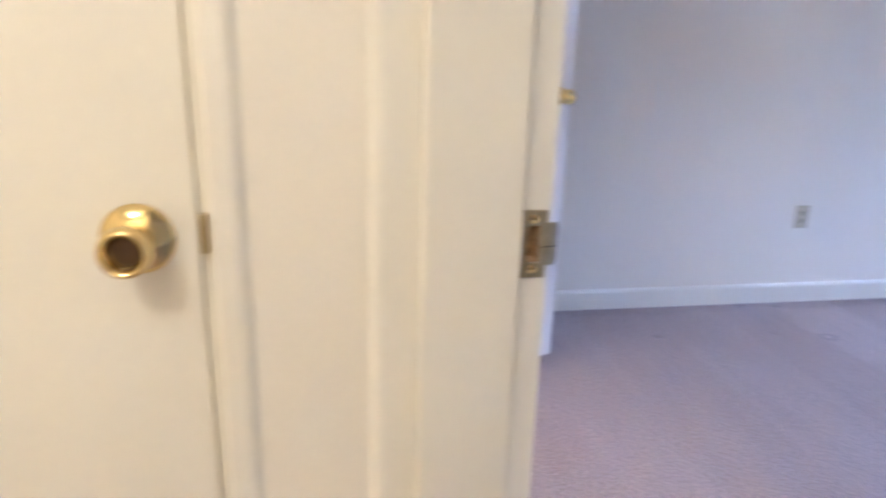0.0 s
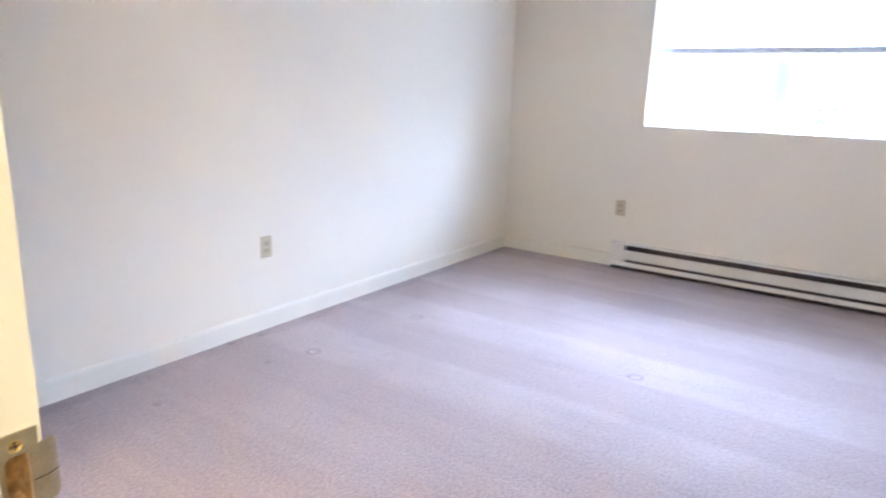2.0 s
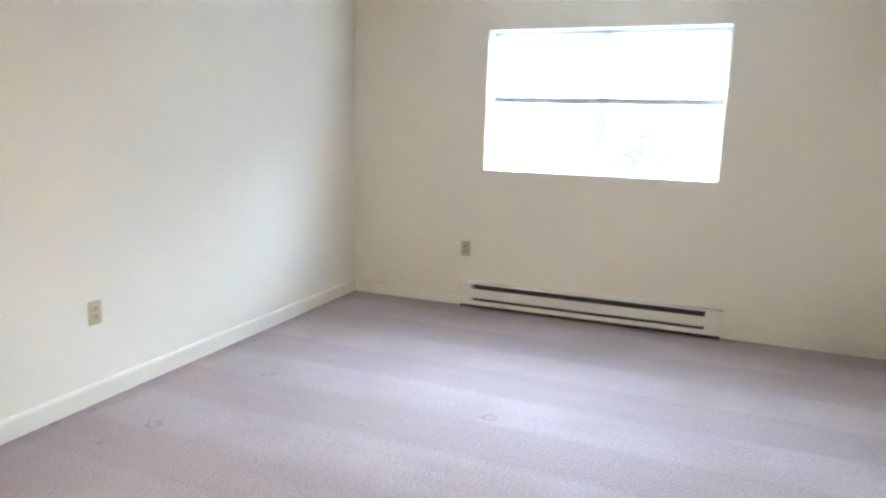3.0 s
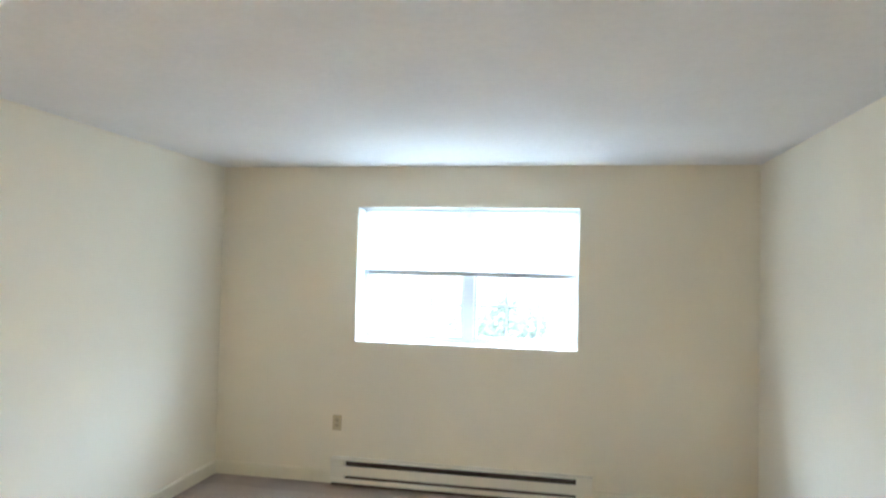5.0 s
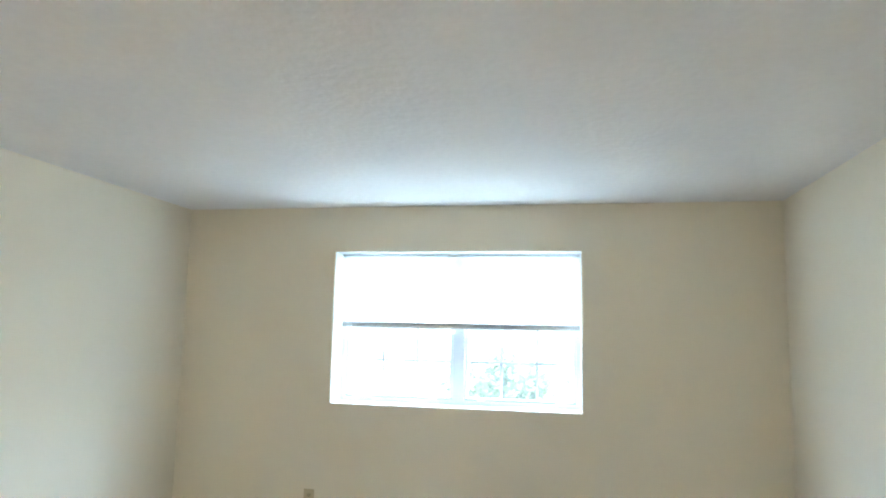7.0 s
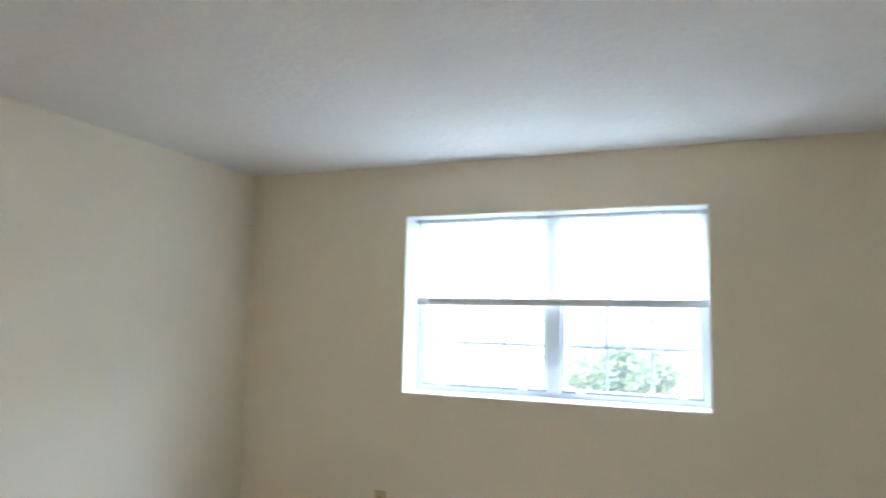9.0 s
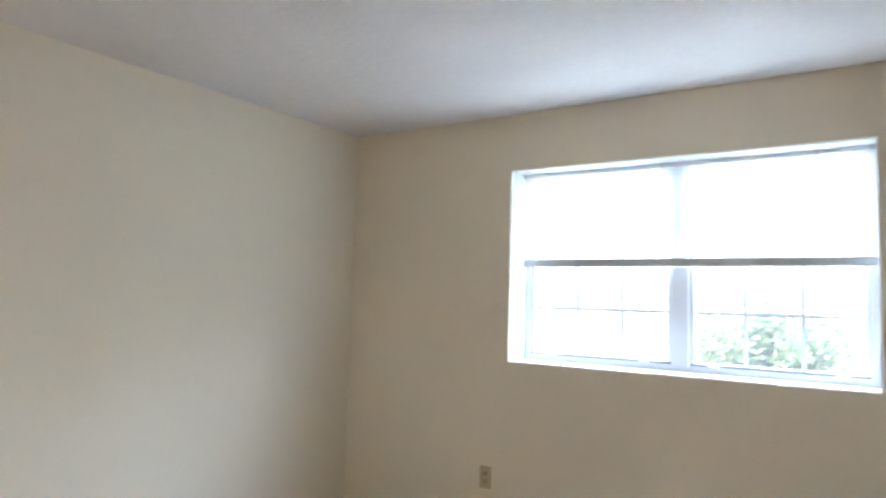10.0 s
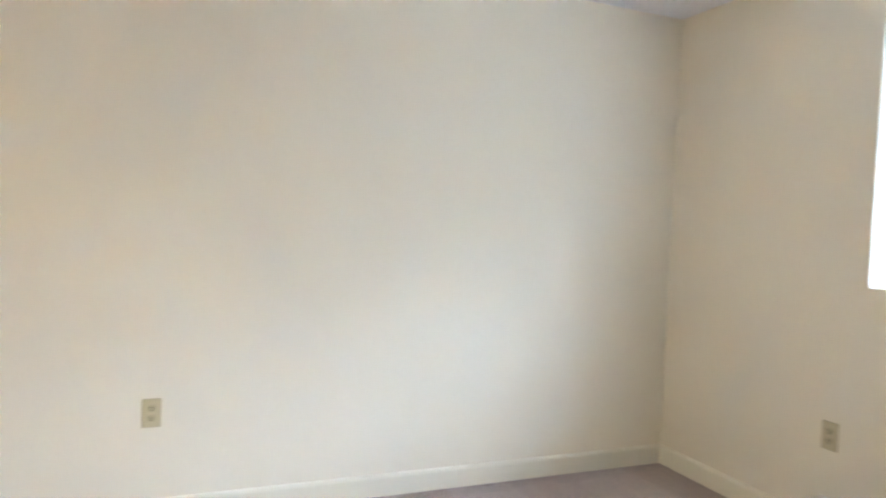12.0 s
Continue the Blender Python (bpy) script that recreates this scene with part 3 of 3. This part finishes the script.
for x0, x1, bars in ((WX0 + 0.0305, MX0 - 0.0005, (1.380, 1.617)), (MX1 + 0.0005, WX1 - 0.0305, (2.189, 2.422))):
    y0, y1 = FY0 + 0.012, FY0 + 0.050
    sash = boxed(x0, x0 + 0.022, y0, y1, SZ0, SZ1, bevel=0.003)
    box(sash, x1 - 0.022, x1, y0, y1, SZ0, SZ1, bevel=0.003)
    box(sash, x0 + 0.022, x1 - 0.022, y0, y1, SZ0, SZ0 + 0.024, bevel=0.003)
    box(sash, x0 + 0.022, x1 - 0.022, y0, y1, SZ1 - 0.014, SZ1, bevel=0.003)
    frame_ob = part("sash", sash, M_VINYL, win, "white vinyl sash")
    pane = part("pane", boxed(x0 + 0.0215, x1 - 0.0215, y0 + 0.028, y0 + 0.032, SZ0 + 0.0235, SZ1 - 0.0135), M_GLASS, frame_ob, "clear glass")
    pane.visible_shadow = False
    gy0, gy1 = y0 + 0.018, y0 + 0.0255
    for x in bars:
        part("grille_bar", boxed(x - 0.008, x + 0.008, gy0, gy1, SZ0 + 0.0225, SZ1 - 0.0125, bevel=0.002), M_MUNTIN, frame_ob)
    for z in (1.331, 1.556, 1.782):
        part("grille_bar", boxed(x0 + 0.0205, x1 - 0.0205, gy0 + 0.001, gy1 - 0.001, z - 0.008, z + 0.008, bevel=0.002), M_MUNTIN, frame_ob)
# grey strips drawn in place of the shade in each sash's lower recess
for x0, x1 in ((WX0 + 0.036, MX0 - 0.006), (MX1 + 0.006, WX1 - 0.036)):
    part("shade_strip", boxed(x0, x1, FY0 + 0.0085, FY0 + 0.0115, WZ0 + 0.0325, WZ0 + 0.0415), M_RECESS_SHADE, win, "grey strip as the recess shade along the sash")
for x in (1.250, 1.735, 2.055, 2.570):
    b2 = boxed(x - 0.024, x + 0.024, FY0 - 0.006, FY0 + 0.016, WZ0 + 0.0225, WZ0 + 0.040, bevel=0.003)
    box(b2, x - 0.010, x + 0.010, FY0 - 0.013, FY0 - 0.005, WZ0 + 0.027, WZ0 + 0.036, bevel=0.002)
    part("latch", b2, M_VINYL, win, "small white sash latch")

# ---- venetian blind, half raised ----
BY = 0.135
BX0, BX1 = WX0 + 0.012, WX1 - 0.004
blind = thing("venetian_blind", ((BX0 + BX1) / 2, BY, WZ1), "half-raised white mini blind with slim slats in the recess", "blind")
hr = extrude(bmesh.new(), [(BY - 0.013, WZ1 - 0.022), (BY - 0.015, WZ1 - 0.019), (BY - 0.015, WZ1 - 0.0045), (BY + 0.013, WZ1 - 0.0045), (BY + 0.013, WZ1 - 0.022)], "x", BX0, BX1)
part("headrail", hr, M_VINYL, blind, "pale metal headrail")
for x in (BX0 + 0.012, 1.840, 2.490, BX1 - 0.012):
    part("bracket", boxed(x - 0.010, x + 0.010, BY - 0.018, BY + 0.016, WZ1 - 0.026, WZ1 - 0.0035, bevel=0.002), M_RAIL, blind)
RZ = 1.547
br = extrude(bmesh.new(), [(BY - 0.012, RZ), (BY - 0.013, RZ + 0.004), (BY - 0.011, RZ + 0.009), (BY + 0.011, RZ + 0.009), (BY + 0.013, RZ + 0.004), (BY + 0.012, RZ)], "x", BX0 + 0.005, BX1 - 0.003)
part("bottom_rail", br, M_RAIL, blind, "grey metal bottom rail")


def slat_mesh(tilt, half=0.0002):
    """One crowned slat, centred at nought, with thickness."""
    pts = []
    for s in (1, -1):
        for i in range(6):
            u = (i / 5 - 0.5) * 0.025 * s
            pts.append((u, 0.0016 * (1 - (u / 0.0125) ** 2) + s * half))
    c, s_ = math.cos(tilt), math.sin(tilt)
    return extrude(bmesh.new(), [(u * c - v * s_, u * s_ + v * c) for u, v in pts], "x", BX0 + 0.006, BX1 - 0.004)


first = None
zs = [WZ1 - 0.033 - 0.0195 * i for i in range(22)]
for i, z in enumerate(zs):
    if first is None:
        first = part("slat", slat_mesh(radians(62)), M_SLAT, blind)
        first.location = (0, BY, z)
    else:
        ob = new("slat", first.data)
        ob.parent, ob.matrix_parent_inverse = blind, first.matrix_parent_inverse
        ob.location = (0, BY, z)
        ob.rotation_euler = (radians(random.uniform(-2.0, 2.0)), 0, 0)
flat = None
for i in range(28):                             # the raised slats lie stacked on the rail
    z = RZ + 0.0100 + 0.00105 * i
    if flat is None:
        flat = part("slat", slat_mesh(0.0, 0.0005), M_RAIL, blind)
        flat.location = (0, BY, z)
    else:
        ob = new("slat", flat.data)
        ob.parent, ob.matrix_parent_inverse = blind, flat.matrix_parent_inverse
        ob.location = (random.uniform(-0.001, 0.001), BY + random.uniform(-0.001, 0.001), z)
for x in (BX0 + 0.10, BX0 + 0.45, BX0 + 0.80, BX0 + 1.15, BX1 - 0.10):
    for dy in (-0.0138, 0.0138):
        part("cord", lathe(bmesh.new(), ((0, 0.0008), (WZ1 - 0.03 - RZ, 0.0008)), (x, BY + dy, RZ), (0, 0, 1), 6), M_CORD, blind)
    part("cord_clip", boxed(x - 0.012, x + 0.012, BY - 0.0165, BY - 0.0125, RZ + 0.002, RZ + 0.012, bevel=0.0015), M_RAIL, blind)
part("tilt_wand", lathe(bmesh.new(), ((0, 0.0035), (0.02, 0.0035), (0.50, 0.0025), (0.52, 0.002)), (BX0 + 0.075, BY - 0.022, WZ1 - 0.55), (0, 0, 1), 8), M_CORD, blind, "clear tilt wand", smooth=True)


# ---- baseboard heater under the window ----
HEX0, HEX1, HEZ0, HEZ1, HED = 0.950, 2.821, 0.026, 0.198, 0.067
heater = thing("baseboard_heater", ((HEX0 + HEX1) / 2, 0, HEZ0), "cream enamelled electric baseboard heater with dark slots", "heater")
SX0, SX1 = 1.050, 2.712
part("back_panel", boxed(HEX0 + 0.004, HEX1 - 0.004, -0.006, -0.001, HEZ0 + 0.004, HEZ1 - 0.004), M_DARK, heater, "dark inside of the heater")
for x0, x1 in ((HEX0, SX0), (SX1, HEX1)):
    part("end_cap", boxed(x0, x1, -HED, -0.0005, HEZ0 + 0.026, HEZ1 - 0.004, bevel=0.0025), M_HEAT, heater)
top = [(-0.0005, HEZ1 - 0.003), (-0.0005, HEZ1), (-HED + 0.004, HEZ1), (-HED - 0.001, HEZ1 - 0.002), (-HED - 0.002, HEZ1 - 0.012), (-HED + 0.001, HEZ1 - 0.012), (-HED + 0.003, HEZ1 - 0.003)]
part("top_cover", extrude(bmesh.new(), top, "x", HEX0 - 0.001, HEX1 + 0.001), M_HEAT, heater)
part("front_panel", boxed(SX0 - 0.001, SX1 + 0.001, -HED + 0.001, -HED + 0.004, 0.079, 0.150, bevel=0.001), M_HEAT, heater)
lipp = [(-0.004, HEZ0), (-HED - 0.002, HEZ0), (-HED - 0.006, HEZ0 + 0.006), (-HED - 0.004, HEZ0 + 0.030), (-HED + 0.003, HEZ0 + 0.034), (-HED + 0.003, HEZ0 + 0.030), (-HED, HEZ0 + 0.010), (-0.004, HEZ0 + 0.004)]
part("lower_lip", extrude(bmesh.new(), lipp, "x", HEX0, HEX1), M_HEAT, heater)
# dark strip set in the gap above the carpet to give its shade
part("gap_shade_strip", boxed(HEX0 + 0.006, HEX1 - 0.006, -HED + 0.012, -0.014, 0.001, HEZ0 - 0.0005), M_DARK, heater, "dark brown strip as the shade in the gap under the lip")
el = lathe(bmesh.new(), ((0, 0.008), (SX1 - SX0 + 0.04, 0.008)), (SX0 - 0.02, -0.034, 0.112), (1, 0, 0), 12)
for i in range(150):
    x = SX0 + 0.01 + i * (SX1 - SX0 - 0.02) / 149
    box(el, x - 0.0004, x + 0.0004, -0.058, -0.010, 0.084, 0.140)
part("heating_element", el, M_ALU, heater, "dull finned heating element")


# ---- wall outlets ----
def outlet(at):
    """Duplex outlet on the window wall, facing into the room."""
    o = thing("wall_outlet", at, "ivory plastic duplex outlet cover on the wall", "outlet", "wall outlets")
    x, y, z = at
    part("plate", boxed(x - 0.035, x + 0.035, y - 0.006, y - 0.0003, z - 0.057, z + 0.057, bevel=0.0025), M_IVORY, o)
    for dz in (-0.0195, 0.0195):
        ring = []
        for i in range(24):
            a = 2 * math.pi * i / 24
            ring.append((x + 0.0172 * math.cos(a), z + dz + max(-0.0128, min(0.0128, 0.0172 * math.sin(a)))))
        bmr = bmesh.new()
        lo = [bmr.verts.new((px, y - 0.0055, pz)) for px, pz in ring]
        hi = [bmr.verts.new((px, y - 0.0078, pz)) for px, pz in ring]
        for i in range(24):
            bmr.faces.new((lo[i], lo[(i + 1) % 24], hi[(i + 1) % 24], hi[i]))
        bmr.faces.new(hi)
        sock = part("socket", bmr, M_IVORY2, o, "slightly darker socket face")
        for dx, hgt in ((-0.0063, 0.0045), (0.0063, 0.0036)):
            part("slot", boxed(x + dx - 0.0011, x + dx + 0.0011, y - 0.0081, y - 0.0070, z + dz + 0.002 - hgt, z + dz + 0.002 + hgt), M_SLOT, sock, "dark slot")
        part("slot", lathe(bmesh.new(), ((0, 0.0024), (0.0011, 0.0024)), (x, y - 0.0070, z + dz - 0.0078), (0, -1, 0), 12), M_SLOT, sock, "dark ground hole")
    part("screw", lathe(bmesh.new(), ((0, 0.0035), (0.0012, 0.0032), (0.0016, 0.002), (0.0016, 0)), (x, y - 0.0058, z), (0, -1, 0), 14), M_IVORY, o, smooth=True)
    return o


first_outlet = outlet((0.970, 0.0, 0.444))
copy_thing(first_outlet, pose(0.0, -2.507, 0.440, 0, 0, 90))
copy_thing(first_outlet, pose(W, -1.02, 0.318, 0, 0, -90))

# ---- outdoors ----
GZ = -0.55
bm = bmesh.new()
bmesh.ops.create_grid(bm, x_segments=8, y_segments=8, size=900)
bmesh.ops.translate(bm, verts=bm.verts, vec=(0, 0, GZ))
structure("ground", bm, M_PAVE, "pale sunlit concrete ground outside the window", "ground")


def shrub(at, radius, height, seed, leaves):
    """Bush: forked stems and a ragged crown of single leaves gathered in clumps."""
    rnd = random.Random(seed)
    ob = thing("shrub", at, "leafy green shrub in sunlight outside the window", "shrub")
    c = Vector(at)
    stems, clumps = bmesh.new(), []
    for i in range(22):
        a = rnd.uniform(0, 2 * math.pi)
        r = radius * math.sqrt(rnd.random())
        tipp = c + Vector((math.cos(a) * r, math.sin(a) * r, height * rnd.uniform(0.80, 1.0)))
        mid = c.lerp(tipp, 0.5) + Vector((rnd.uniform(-.1, .1), rnd.uniform(-.1, .1), 0.12))
        for (p, q, r0, r1) in ((c, mid, 0.028, 0.016), (mid, tipp, 0.016, 0.005)):
            d = q - p
            lathe(stems, ((0, r0), (d.length, r1)), p, d, 6)
        clumps += [tipp, mid.lerp(tipp, 0.6), mid + Vector((rnd.uniform(-.25, .25), rnd.uniform(-.25, .25), rnd.uniform(-.1, .3)))]
    part("trunk", stems, M_BARK, ob)
    verts, faces = [], []
    for i in range(leaves):
        k = rnd.choice(clumps)
        p = k + Vector((rnd.gauss(0, .10), rnd.gauss(0, .10), rnd.gauss(0, .09)))
        if p.z < at[2] + 0.1:
            continue
        d = Vector((rnd.gauss(0, 1), rnd.gauss(0, 1), rnd.gauss(0, .6))).normalized()
        n_ = d.cross(Vector((rnd.gauss(0, 1), rnd.gauss(0, 1), rnd.gauss(0, 1)))).normalized()
        ln, wd = rnd.uniform(0.040, 0.085), rnd.uniform(0.012, 0.026)
        b0 = len(verts)
        fold = d.cross(n_) * wd * 0.25
        verts += [p, p + d * ln * .5 + n_ * wd + fold, p + d * ln, p + d * ln * .5 - n_ * wd + fold]
        faces += [(b0, b0 + 1, b0 + 2), (b0, b0 + 2, b0 + 3)]
    me = bpy.data.meshes.new("crown")
    me.from_pydata([tuple(v) for v in verts], [], faces)
    me.materials.append(M_LEAF)
    crown = new("crown", me)
    crown.parent, crown.matrix_parent_inverse = ob, Matrix.Translation(-c)
    crown["label"] = "loose yellow-green leaves"
    return ob


shrub((1.93, 2.8, GZ), 0.56, 1.74, 3, 8000)
